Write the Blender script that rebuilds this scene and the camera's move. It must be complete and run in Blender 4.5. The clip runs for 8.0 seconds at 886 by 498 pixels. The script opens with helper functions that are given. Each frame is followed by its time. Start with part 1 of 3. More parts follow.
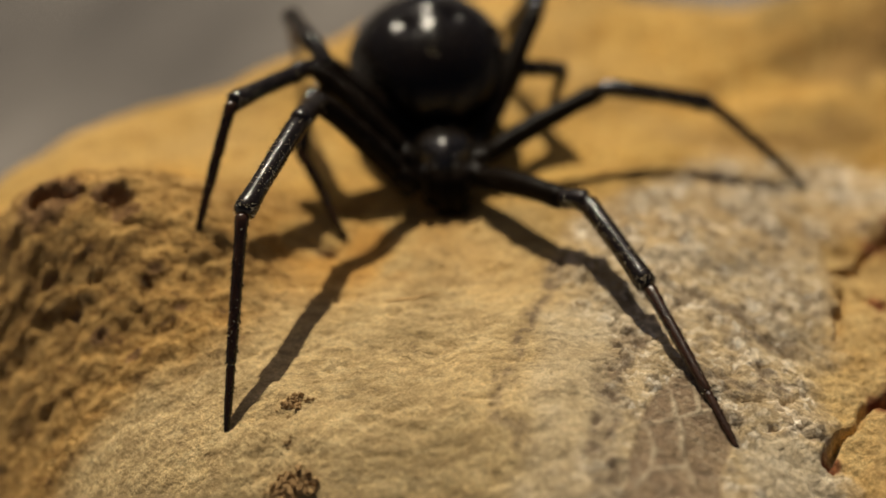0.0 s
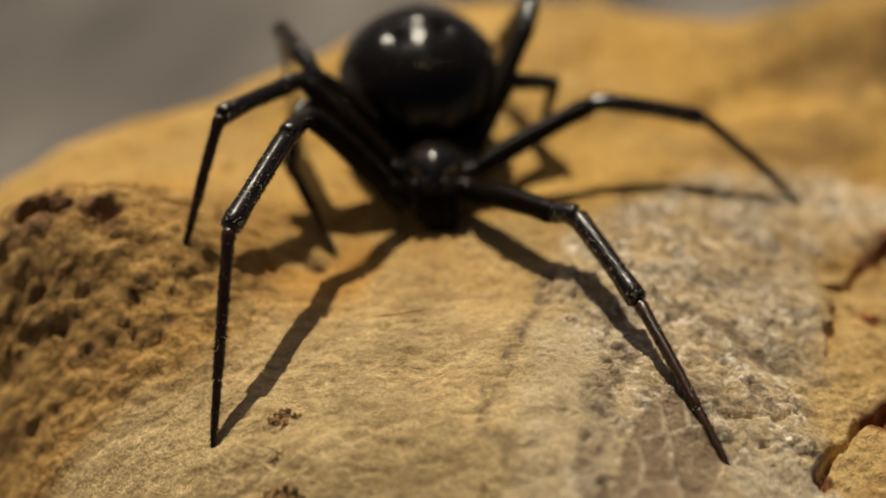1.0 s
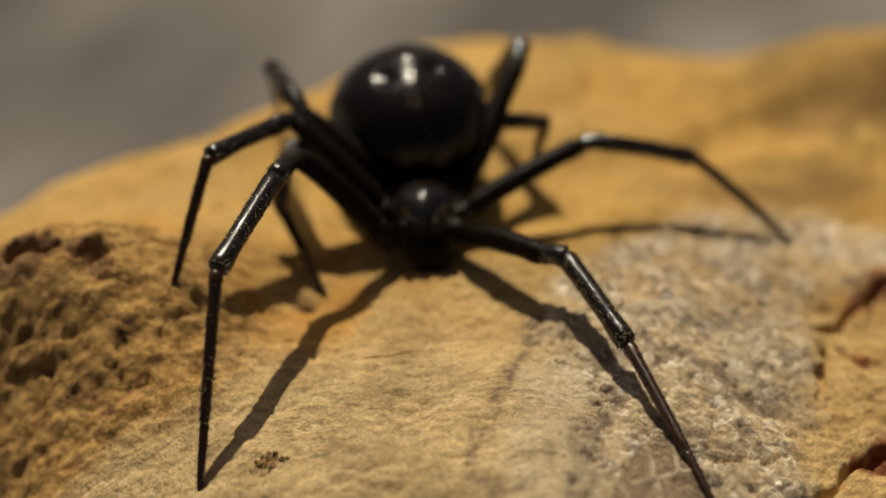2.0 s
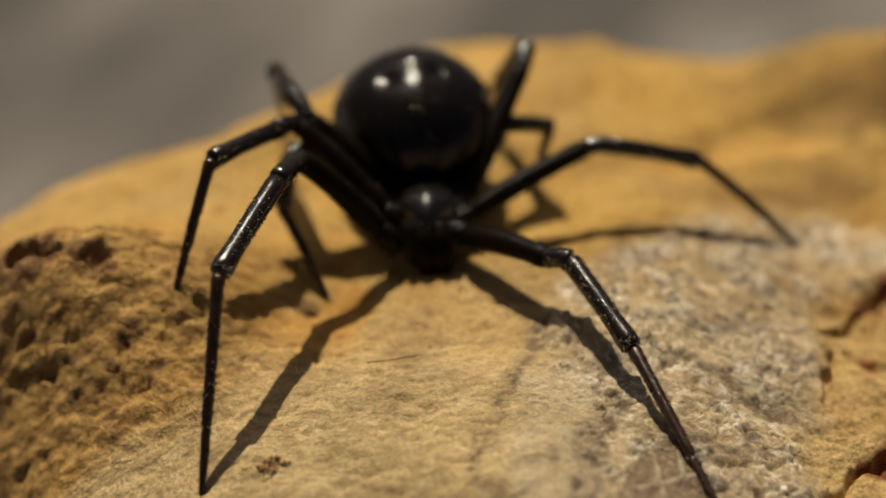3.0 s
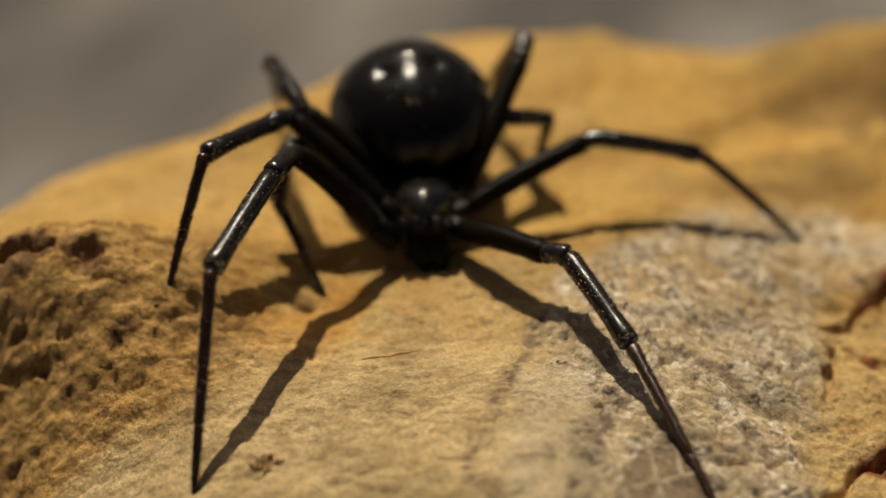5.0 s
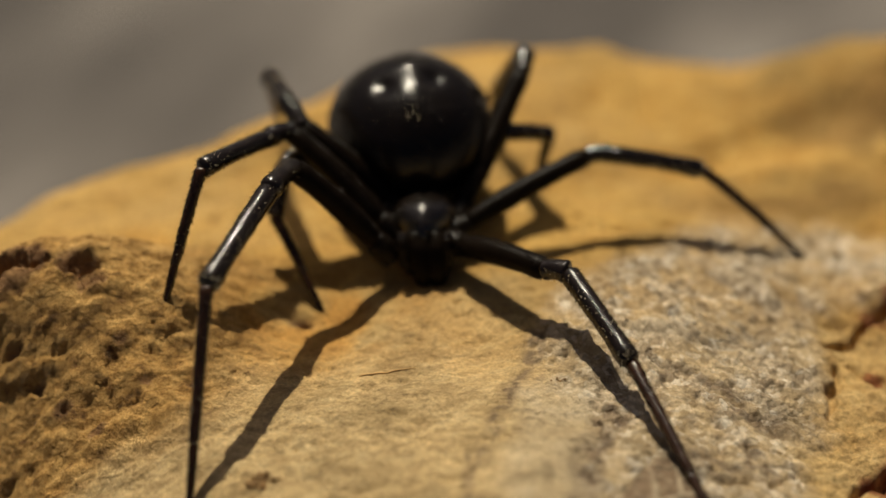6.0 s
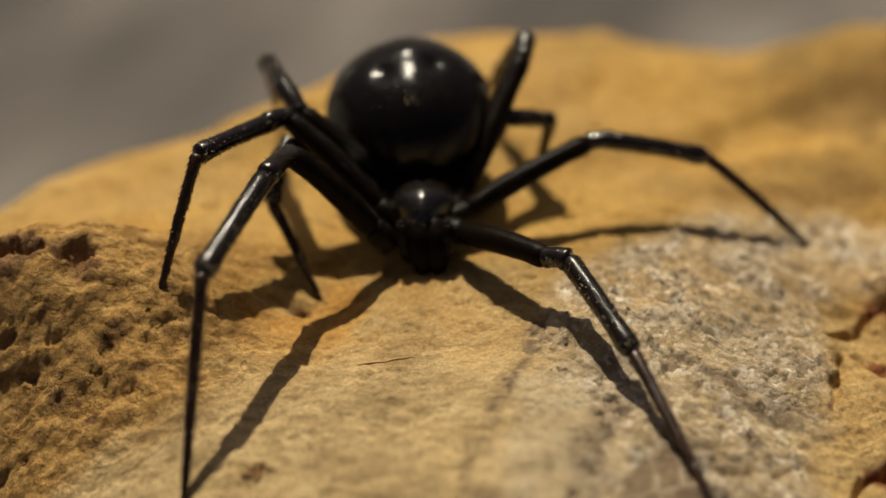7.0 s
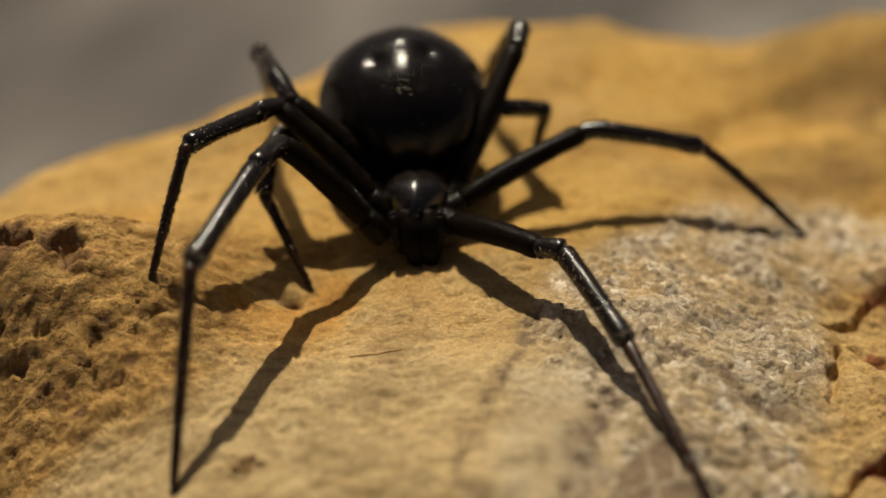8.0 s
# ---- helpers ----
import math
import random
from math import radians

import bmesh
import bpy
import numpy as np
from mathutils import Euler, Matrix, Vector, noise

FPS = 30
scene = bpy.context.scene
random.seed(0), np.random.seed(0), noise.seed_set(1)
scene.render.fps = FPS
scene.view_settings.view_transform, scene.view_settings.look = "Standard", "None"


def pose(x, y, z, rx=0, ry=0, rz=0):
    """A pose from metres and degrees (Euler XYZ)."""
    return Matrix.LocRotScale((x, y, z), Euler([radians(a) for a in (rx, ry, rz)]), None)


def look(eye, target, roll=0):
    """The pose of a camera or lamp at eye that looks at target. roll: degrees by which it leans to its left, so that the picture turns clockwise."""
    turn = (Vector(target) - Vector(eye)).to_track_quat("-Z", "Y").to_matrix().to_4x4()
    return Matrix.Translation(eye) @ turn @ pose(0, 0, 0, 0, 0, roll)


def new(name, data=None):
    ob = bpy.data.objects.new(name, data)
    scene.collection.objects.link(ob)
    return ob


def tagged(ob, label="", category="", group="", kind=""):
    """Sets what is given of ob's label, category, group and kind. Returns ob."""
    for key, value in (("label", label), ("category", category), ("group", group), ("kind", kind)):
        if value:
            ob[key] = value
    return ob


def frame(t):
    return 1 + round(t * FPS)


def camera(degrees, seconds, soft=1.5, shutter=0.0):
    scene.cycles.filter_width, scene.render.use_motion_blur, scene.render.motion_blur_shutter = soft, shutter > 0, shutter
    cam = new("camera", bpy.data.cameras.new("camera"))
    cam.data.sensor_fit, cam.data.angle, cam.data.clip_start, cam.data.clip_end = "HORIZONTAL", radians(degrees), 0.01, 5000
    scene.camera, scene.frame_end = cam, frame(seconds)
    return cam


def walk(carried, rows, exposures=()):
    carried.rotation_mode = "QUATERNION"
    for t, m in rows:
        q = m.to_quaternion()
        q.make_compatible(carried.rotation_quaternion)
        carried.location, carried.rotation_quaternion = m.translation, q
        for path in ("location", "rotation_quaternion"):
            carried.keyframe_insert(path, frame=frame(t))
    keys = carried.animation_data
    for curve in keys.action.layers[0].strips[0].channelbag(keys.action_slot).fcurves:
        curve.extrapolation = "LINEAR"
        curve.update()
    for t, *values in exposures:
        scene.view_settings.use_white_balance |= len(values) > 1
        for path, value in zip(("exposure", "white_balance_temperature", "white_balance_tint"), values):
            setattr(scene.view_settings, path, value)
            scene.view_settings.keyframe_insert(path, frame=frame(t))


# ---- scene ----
import functools

MM = 0.001


def aim(x, y, z, yaw, pitch, roll):
    """A camera pose from millimetres, yaw to the left, pitch up and lean to the left in degrees."""
    a, b = radians(yaw), radians(pitch)
    eye = Vector((x, y, z)) * MM
    way = Vector((-math.sin(a) * math.cos(b), math.cos(a) * math.cos(b), math.sin(b)))
    return look(eye, eye + way, roll)


# seconds, eye in mm, yaw, pitch, roll: a hand-held creep towards the spider
PATH = [
    (0.0, -3.625, -127.956, 96.524, -0.961, -38.145, 0.47),
    (0.5, -3.091, -127.471, 96.110, -0.883, -37.988, 0.46),
    (1.0, -2.549, -127.001, 96.023, -0.818, -37.822, 0.46),
    (1.5, -1.998, -126.413, 96.384, -0.805, -37.521, 0.51),
    (2.0, -1.569, -125.723, 96.873, -0.724, -37.244, 0.52),
    (2.2, -1.450, -125.560, 96.800, -0.660, -37.170, 0.48),
    (2.75, -1.150, -125.220, 96.500, -0.440, -37.110, 0.32),
    (3.3, -0.850, -124.900, 96.000, -0.220, -37.200, 0.15),
    (3.5, -0.742, -124.795, 95.793, -0.168, -37.311, 0.12),
    (4.0, -0.218, -124.535, 95.365, -0.049, -37.531, 0.0),
    (4.5, 0.001, -123.947, 95.451, 0.0, -37.600, 0.0),
    (5.0, 0.255, -123.388, 95.589, 0.152, -37.427, -0.04),
    (5.2, 0.370, -123.140, 95.500, 0.200, -37.310, -0.05),
    (5.75, 0.700, -122.430, 95.100, 0.340, -37.090, -0.08),
    (6.3, 1.060, -121.680, 94.600, 0.490, -37.080, -0.10),
    (6.5, 1.163, -121.376, 94.363, 0.531, -37.112, -0.11),
    (7.0, 1.368, -120.604, 93.616, 0.637, -37.380, -0.16),
    (7.5, 1.882, -120.130, 92.711, 0.774, -37.467, -0.27),
    (8.0, 2.144, -119.568, 92.213, 0.784, -37.435, -0.29),
]
cam = camera(24.0, 8.0, soft=1.5)
cam.data.dof.use_dof = True
cam.data.dof.focus_distance = 0.1443
cam.data.dof.aperture_fstop = 11.0
cam.data.dof.aperture_blades = 7
EXPOSURE = -0.10
walk(cam, [(t, aim(*row)) for t, *row in PATH], [(0.0, EXPOSURE), (8.0, EXPOSURE)])

# ---- light ----
SUN_WAY = Vector((0.15, -0.54, -1.0)).normalized()  # the way the sunlight travels
sun_elevation = math.asin(-SUN_WAY.z)
sun_rotation = math.atan2(-SUN_WAY.x, -SUN_WAY.y)
world = bpy.data.worlds.new("sky")
world.use_nodes = True
scene.world = world
sky = world.node_tree.nodes.new("ShaderNodeTexSky")
sky.sky_type, sky.sun_disc = "NISHITA", False
sky.sun_elevation, sky.sun_rotation = sun_elevation, sun_rotation
sky.dust_density, sky.air_density, sky.ozone_density = 8.0, 0.6, 0.2
world.node_tree.links.new(sky.outputs[0], world.node_tree.nodes["Background"].inputs[0])
world.node_tree.nodes["Background"].inputs[1].default_value = 0.027
sun = new("sun", bpy.data.lights.new("sun", "SUN"))
sun.data.energy, sun.data.angle, sun.data.color = 5.0, radians(0.6), (1.0, 0.90, 0.70)
sun.matrix_world = look(-SUN_WAY * 2, (0, 0, 0))


# ---- materials ----
class Nodes:
    """Short spelling for node trees."""

    def __init__(self, name):
        self.mat = bpy.data.materials.new(name)
        self.mat.use_nodes = True
        self.tree = self.mat.node_tree
        self.bsdf = self.tree.nodes["Principled BSDF"]

    def add(self, kind, **inputs):
        node = self.tree.nodes.new("ShaderNode" + kind)
        for key, value in inputs.items():
            self.put(node.inputs[key.replace("_", " ")], value)
        return node

    def put(self, socket, value):
        if isinstance(value, bpy.types.NodeSocket):
            self.tree.links.new(value, socket)
        else:
            socket.default_value = value

    def math(self, op, a, b=0.0):
        node = self.tree.nodes.new("ShaderNodeMath")
        node.operation = op
        self.put(node.inputs[0], a)
        self.put(node.inputs[1], b)
        return node.outputs[0]

    def noise(self, scale, detail=4.0, rough=0.55, place=None, stretch=None):
        place = place or self.place()
        if stretch:
            turn = self.tree.nodes.new("ShaderNodeMapping")
            turn.vector_type = "TEXTURE"
            turn.inputs["Rotation"].default_value = (0, 0, radians(stretch[0]))
            turn.inputs["Scale"].default_value = [1 / v for v in stretch[1]]
            self.put(turn.inputs["Vector"], place)
            place = turn.outputs[0]
        return self.add("TexNoise", Vector=place, Scale=scale, Detail=detail, Roughness=rough).outputs["Fac"]

    def cells(self, scale, feature="F1"):
        node = self.tree.nodes.new("ShaderNodeTexVoronoi")
        node.feature = feature
        self.put(node.inputs["Vector"], self.place())
        node.inputs["Scale"].default_value = scale
        return node.outputs["Distance"]

    def place(self):
        return self.tree.nodes.new("ShaderNodeTexCoord").outputs["Object"]

    def ramp(self, value, stops):
        node = self.tree.nodes.new("ShaderNodeValToRGB")
        e = node.color_ramp.elements
        while len(e) < len(stops):
            e.new(0.5)
        for one, (at, colour) in zip(e, stops):
            one.position = at
            one.color = (*colour, 1) if len(colour) == 3 else (colour[0],) * 3 + (1,)
        self.put(node.inputs[0], value)
        return node.outputs[0]

    def mix(self, a, b, fac, blend="MIX"):
        node = self.tree.nodes.new("ShaderNodeMix")
        node.data_type, node.blend_type = "RGBA", blend
        self.put(node.inputs[0], fac)
        self.put(node.inputs[6], a if isinstance(a, bpy.types.NodeSocket) else (*a, 1))
        self.put(node.inputs[7], b if isinstance(b, bpy.types.NodeSocket) else (*b, 1))
        return node.outputs[2]

    def attr(self, name):
        node = self.tree.nodes.new("ShaderNodeAttribute")
        node.attribute_name = name
        return node.outputs["Fac"]

    def bump(self, height, distance, strength=1.0):
        node = self.tree.nodes.new("ShaderNodeBump")
        node.inputs["Strength"].default_value = strength
        node.inputs["Distance"].default_value = distance
        self.put(node.inputs["Height"], height)
        self.put(self.bsdf.inputs["Normal"], node.outputs[0])

    def done(self, colour, rough, **more):
        self.put(self.bsdf.inputs["Base Color"], colour)
        self.put(self.bsdf.inputs["Roughness"], rough)
        for key, value in more.items():
            self.put(self.bsdf.inputs[key.replace("_", " ")], value)
        return self.mat


def rock_material():
    n = Nodes("sandstone")
    fine, mid, coarse = n.noise(7500, 5, 0.75), n.noise(620, 8, 0.72, stretch=(8, (0.75, 1.35, 1.0))), n.noise(90, 3)
    tan = n.ramp(mid, [(0.28, (0.34, 0.226, 0.102)), (0.5, (0.55, 0.390, 0.190)), (0.72, (0.68, 0.512, 0.275))])
    ochre = n.ramp(mid, [(0.28, (0.41, 0.205, 0.040)), (0.52, (0.61, 0.360, 0.090)), (0.75, (0.70, 0.46, 0.150))])
    brown = n.ramp(mid, [(0.33, (0.13, 0.058, 0.016)), (0.46, (0.40, 0.222, 0.062)), (0.68, (0.60, 0.37, 0.125))])
    cell = n.tree.nodes.new("ShaderNodeTexVoronoi")
    n.put(cell.inputs["Vector"], n.place())
    cell.inputs["Scale"].default_value = 1900
    shade = n.add("SeparateColor", Color=cell.outputs["Color"]).outputs[0]
    shade = n.math("ADD", n.math("MULTIPLY", shade, 0.3), n.math("MULTIPLY", n.noise(620, 7, 0.72), 0.7))
    quartz = n.ramp(shade, [(0.22, (0.15, 0.105, 0.064)), (0.40, (0.38, 0.286, 0.178)), (0.56, (0.58, 0.462, 0.312)), (0.70, (0.84, 0.745, 0.60))])
    quartz = n.mix(quartz, n.ramp(n.noise(170, 4, 0.6), [(0.34, (0.48,)), (0.48, (0.95,)), (0.68, (1.28,))]), 0.9, "MULTIPLY")
    plum = n.ramp(mid, [(0.3, (0.16, 0.103, 0.060)), (0.7, (0.30, 0.208, 0.126))])
    rust_and_shade = n.ramp(mid, [(0.3, (0.17, 0.05, 0.015)), (0.7, (0.34, 0.13, 0.04))])
    olive = n.ramp(n.noise(75, 4, 0.6, stretch=(25, (0.6, 1.2, 1.0))), [(0.46, (0.0,)), (0.64, (0.85,))])
    ochre = n.mix(ochre, (0.31, 0.20, 0.065), olive)
    pale = n.ramp(n.noise(48, 5, 0.6, stretch=(-15, (0.7, 1.3, 1.0))), [(0.48, (0.0,)), (0.68, (0.7,))])
    ochre = n.mix(ochre, (0.60, 0.40, 0.16), pale)
    tan = n.mix(tan, n.ramp(n.noise(210, 5, 0.65, stretch=(12, (0.7, 1.4, 1.0))), [(0.36, (0.70, 0.69, 0.63)), (0.52, (1.0, 1.0, 0.98)), (0.68, (1.26, 1.27, 1.22))]), 0.75, "MULTIPLY")
    # brown bands painted on as shade over the ochre
    ochre = n.mix(ochre, (0.27, 0.155, 0.045), n.attr("ridge_shade"))
    col = n.mix(tan, ochre, n.attr("ochre"))
    orange = n.ramp(mid, [(0.28, (0.36, 0.155, 0.025)), (0.52, (0.60, 0.285, 0.050)), (0.75, (0.66, 0.36, 0.09))])
    col = n.mix(col, orange, n.attr("orange"))
    col = n.mix(col, brown, n.attr("pitted"))
    col = n.mix(col, quartz, n.attr("quartz"))
    pale_grey = n.ramp(n.noise(380, 6, 0.7), [(0.32, (0.36, 0.280, 0.180)), (0.5, (0.56, 0.455, 0.305)), (0.7, (0.68, 0.585, 0.43))])
    col = n.mix(col, pale_grey, n.attr("pale"))
    col = n.mix(col, plum, n.attr("plum"))
    # the next two colours also carry the painted shade of the hollows
    col = n.mix(col, n.ramp(mid, [(0.3, (0.12, 0.080, 0.048)), (0.7, (0.24, 0.165, 0.10))]), n.attr("seam_and_shade"))
    col = n.mix(col, rust_and_shade, n.attr("rust_and_shade"))
    col = n.mix(col, (0.50, 0.40, 0.27), n.attr("vein"))
    grain = n.ramp(fine, [(0.3, (0.62,)), (0.5, (1.0,)), (0.72, (1.25,))])
    col = n.mix(col, grain, 0.8, "MULTIPLY")
    flecks = n.ramp(n.noise(1500, 4, 0.6), [(0.30, (0.55,)), (0.40, (1.0,)), (0.7, (1.08,))])
    col = n.mix(col, flecks, 0.6, "MULTIPLY")
    # shaded dimples and bright grain tops painted into the colour, not the relief
    dimple_shade = n.ramp(n.noise(1000, 3, 0.55, stretch=(8, (0.7, 1.3, 1.0))), [(0.30, (0.45,)), (0.41, (1.0,)), (0.60, (1.0,)), (0.72, (1.35,))])
    col = n.mix(col, dimple_shade, 0.6, "MULTIPLY")
    sand = n.ramp(n.noise(2800, 3, 0.6), [(0.32, (0.66,)), (0.5, (1.0,)), (0.68, (1.32,))])
    col = n.mix(col, sand, 0.5, "MULTIPLY")
    blot = n.ramp(coarse, [(0.3, (0.84,)), (0.7, (1.06,))])
    col = n.mix(col, blot, 0.8, "MULTIPLY")
    relief = n.math("ADD", n.math("MULTIPLY", fine, 0.22), n.math("MULTIPLY", n.noise(1700, 5, 0.7), 0.75))
    relief = n.math("ADD", relief, n.math("MULTIPLY", n.math("MULTIPLY", cell.outputs["Distance"], n.attr("quartz")), -0.3))
    crumbs = n.math("SUBTRACT", 1.0, n.add("TexVoronoi", Vector=n.add("Mapping", Vector=n.place(), Scale=(0.75, 1.2, 1.0)).outputs[0], Scale=800.0).outputs["Distance"])
    crumbs = n.math("ADD", n.math("MULTIPLY", crumbs, 0.5), n.math("MULTIPLY", n.noise(700, 3, 0.5), 0.8))
    relief = n.math("ADD", relief, n.math("MULTIPLY", crumbs, n.attr("pitted")))
    n.bump(relief, 0.00065, 1.0)
    gloss = n.math("SUBTRACT", 0.88, n.math("MULTIPLY", n.attr("quartz"), 0.45))
    return n.done(col, gloss, Specular_IOR_Level=0.35)


def ground_material():
    n = Nodes("weathered concrete")
    streak = n.noise(17, 3, 0.5, stretch=(62, (0.5, 1.7, 1.0)))
    patch = n.math("ADD", n.math("MULTIPLY", streak, 0.8), n.math("MULTIPLY", n.noise(1.3, 5, 0.6), 0.2))
    col = n.ramp(patch, [(0.38, (0.066, 0.057, 0.053)), (0.5, (0.130, 0.115, 0.105)), (0.60, (0.215, 0.193, 0.174))])
    col = n.mix(col, n.ramp(n.noise(70, 6, 0.7), [(0.3, (0.7,)), (0.7, (1.1,))]), 0.7, "MULTIPLY")
    n.bump(n.noise(300, 6, 0.7), 0.001, 0.6)
    return n.done(col, 0.9)


def shell_material(name, colour, rough, grain, depth, spark=0.0, gleam=0.3):
    n = Nodes(name)
    a = n.noise(grain, 4, 0.6)
    col = n.mix(n.mix((0, 0, 0), colour, 0.55), colour, n.ramp(n.noise(700, 3), [(0.35, (0.0,)), (0.7, (1.0,))]))
    gloss = n.math("ADD", rough - 0.08, n.math("MULTIPLY", n.noise(grain * 0.6, 3), 0.16))
    n.bump(a, depth, 0.7)
    return n.done(col, gloss, Specular_IOR_Level=gleam, Coat_Weight=spark, Coat_Roughness=0.16)


ROCK = rock_material()
GROUND = ground_material()
SHELL = shell_material("black chitin", (0.008, 0.005, 0.003), 0.22, 3600, 0.00006, 0.0, 0.9)
LEG = shell_material("dark leg chitin", (0.012, 0.007, 0.004), 0.17, 9000, 0.000025, 0.0, 0.6)
THIGH = shell_material("dull thigh chitin", (0.008, 0.005, 0.003), 0.32, 7000, 0.00005, 0.0, 0.06)
COXA = shell_material("dark hip chitin", (0.008, 0.005, 0.003), 0.26, 7000, 0.00008, 0.0, 0.12)
BELLY = shell_material("abdomen skin", (0.006, 0.004, 0.003), 0.19, 2600, 0.00006, 0.0, 0.28)
EYE = shell_material("eye lens", (0.008, 0.007, 0.007), 0.12, 900, 0.000001, 0.0, 0.6)
SHANK = shell_material("brown lower leg chitin", (0.040, 0.016, 0.007), 0.24, 9000, 0.00004, 0.0, 0.5)
TWIG = shell_material("dry fibre", (0.80, 0.50, 0.20), 0.75, 3000, 0.00004)
# pale colour of the specks that imitate glints on the spider
GLINT_SPECKS = shell_material("pale glint specks", (0.75, 0.62, 0.40), 0.35, 3000, 0.00002, 0.0, 0.5)
CRUMB = shell_material("dry crumbs", (0.46, 0.29, 0.13), 0.9, 3000, 0.0001)


# ---- building helpers ----
def part(name, bm, material, parent, label="", origin=(0, 0, 0)):
    """One mesh object under a thing. Its points are given in millimetres from the thing's base; origin is its pivot."""
    bmesh.ops.transform(bm, matrix=Matrix.Scale(MM, 4) @ Matrix.Translation(-Vector(origin)), verts=bm.verts)
    me = bpy.data.meshes.new(name)
    bm.to_mesh(me)
    bm.free()
    for p in me.polygons:
        p.use_smooth = True
    me.materials.append(material)
    ob = new(name, me)
    ob.parent = parent
    here = Vector(origin)
    up = parent
    while up and up.parent:
        here = here - Vector(up.location) / MM
        up = up.parent
    ob.location = here * MM
    return tagged(ob, label)


def smooth(a, b, v):
    t = np.clip((v - a) / (b - a), 0, 1)
    return t * t * (3 - 2 * t)


@functools.lru_cache(maxsize=None)
def lattice(seed, low, many):
    """Random values from low to 1 on a square lattice, the same for each seed."""
    return np.random.RandomState(seed).uniform(low, 1, (many, 257, 257))


def grain2(x, y, size, seed):
    """Smooth lattice noise from -1 to 1 with features of that size in mm."""
    table = lattice(seed, -1, 1)[0]
    u, v = x / size + 1000.3, y / size + 1000.7
    i, j = np.floor(u).astype(int), np.floor(v).astype(int)
    a, b = u - i, v - j
    a, b = a * a * (3 - 2 * a), b * b * (3 - 2 * b)
    i0, j0, i1, j1 = i % 257, j % 257, (i + 1) % 257, (j + 1) % 257
    return (table[i0, j0] * (1 - a) + table[i1, j0] * a) * (1 - b) + (table[i0, j1] * (1 - a) + table[i1, j1] * a) * b


def fbm(x, y, size, seed, octaves=4, fall=0.5):
    total, amp = 0.0, 1.0
    for k in range(octaves):
        c, s = math.cos(0.7 * k + seed), math.sin(0.7 * k + seed)
        total = total + amp * grain2(c * x - s * y, s * x + c * y, size / 2**k, seed + k)
        amp *= fall
    return total


def hump(x, y, cx, cy, sx, sy, turn=0.0):
    c, s = math.cos(radians(turn)), math.sin(radians(turn))
    u, v = c * (x - cx) + s * (y - cy), -s * (x - cx) + c * (y - cy)
    return np.exp(-((u / sx) ** 2) - (v / sy) ** 2)


def line_gap(x, y, points):
    """Distance in mm from a bent line."""
    best = np.full(np.shape(x), 1e9)
    for (ax, ay), (bx, by) in zip(points, points[1:]):
        dx, dy = bx - ax, by - ay
        t = np.clip(((x - ax) * dx + (y - ay) * dy) / (dx * dx + dy * dy), 0, 1)
        best = np.minimum(best, np.hypot(x - ax - t * dx, y - ay - t * dy))
    return best


# ---- the rock ----
CRACKS = [
    ([(35.5, 3.8), (32.6, 0.6), (30.7, -2.7), (29.2, -3.9), (27.6, -4.8)], 0.55, 1.1),
    ([(28.7, -7.0), (27.9, -9.6), (26.7, -13.0)], 0.30, 0.8),
    ([(33.0, -16.5), (30.8, -17.5), (28.9, -19.0), (27.4, -21.2), (26.1, -22.2), (25.1, -23.4)], 0.5, 1.2),
    ([(25.1, -23.4), (24.7, -25.5)], 0.65, 1.6),
    ([(24.8, -24.3), (22.2, -24.0), (19.8, -23.2)], 0.25, 0.5),
    ([(29.6, -6.4), (30.6, -7.4), (32.2, -8.2)], 0.45, 0.6),
    ([(19.0, -12.4), (20.8, -13.6), (22.6, -15.5)], 0.45, 0.45),
    ([(16.9, -21.7), (19.7, -20.5), (22.4, -20.6), (24.9, -19.6)], 0.40, 0.40),
    ([(21.0, -17.4), (23.6, -18.2)], 0.35, 0.35),
    ([(15.6, -11.2), (17.6, -11.0)], 0.35, 0.3),
]
# weathered hollows: middle and half width
CAVES = [(-26.1, -4.9, 1.3), (-24.9, -6.1, 1.0), (-30.8, -4.4, 2.2), (-29.2, -4.6, 1.2), (-26.6, -12.4, 0.7), (-30.5, -8.6, 0.6), (-28.4, -10.6, 0.5), (-22.6, -9.6, 0.5), (-24.0, -14.6, 0.5), (-20.6, -12.2, 0.4), (-10.3, -4.2, 0.8)]
# dark bands, light veins and a brown plate in the grey patch
BAND = [(6.8, -7.4), (6.2, -10.3), (4.9, -13.2), (4.0, -15.2), (3.0, -18.4), (2.5, -21.1), (2.3, -23.5), (2.6, -26.2), (3.4, -28.2)]
RIM = [(12.4, -15.3), (10.6, -17.6), (9.3, -22.0), (8.5, -27.1), (8.9, -32.0)]
PLATE = [(9.6, -32.6), (11.0, -26.7), (12.1, -23.0), (14.1, -20.3), (16.0, -19.3), (16.8, -22.7), (17.5, -25.8), (16.4, -31.5)]
VEINS = [
    [(10.4, -27.0), (11.2, -26.0), (12.1, -25.1), (14.1, -24.2), (16.4, -23.1)],
    [(13.4, -21.4), (13.9, -23.2), (14.1, -24.2), (14.3, -27.1), (14.9, -30.0)],
    [(10.6, -31.2), (12.0, -29.3), (14.4, -28.4)],
    [(11.9, -25.2), (12.3, -27.2), (12.0, -29.3)],
    [(15.6, -20.2), (15.4, -23.4)],
]


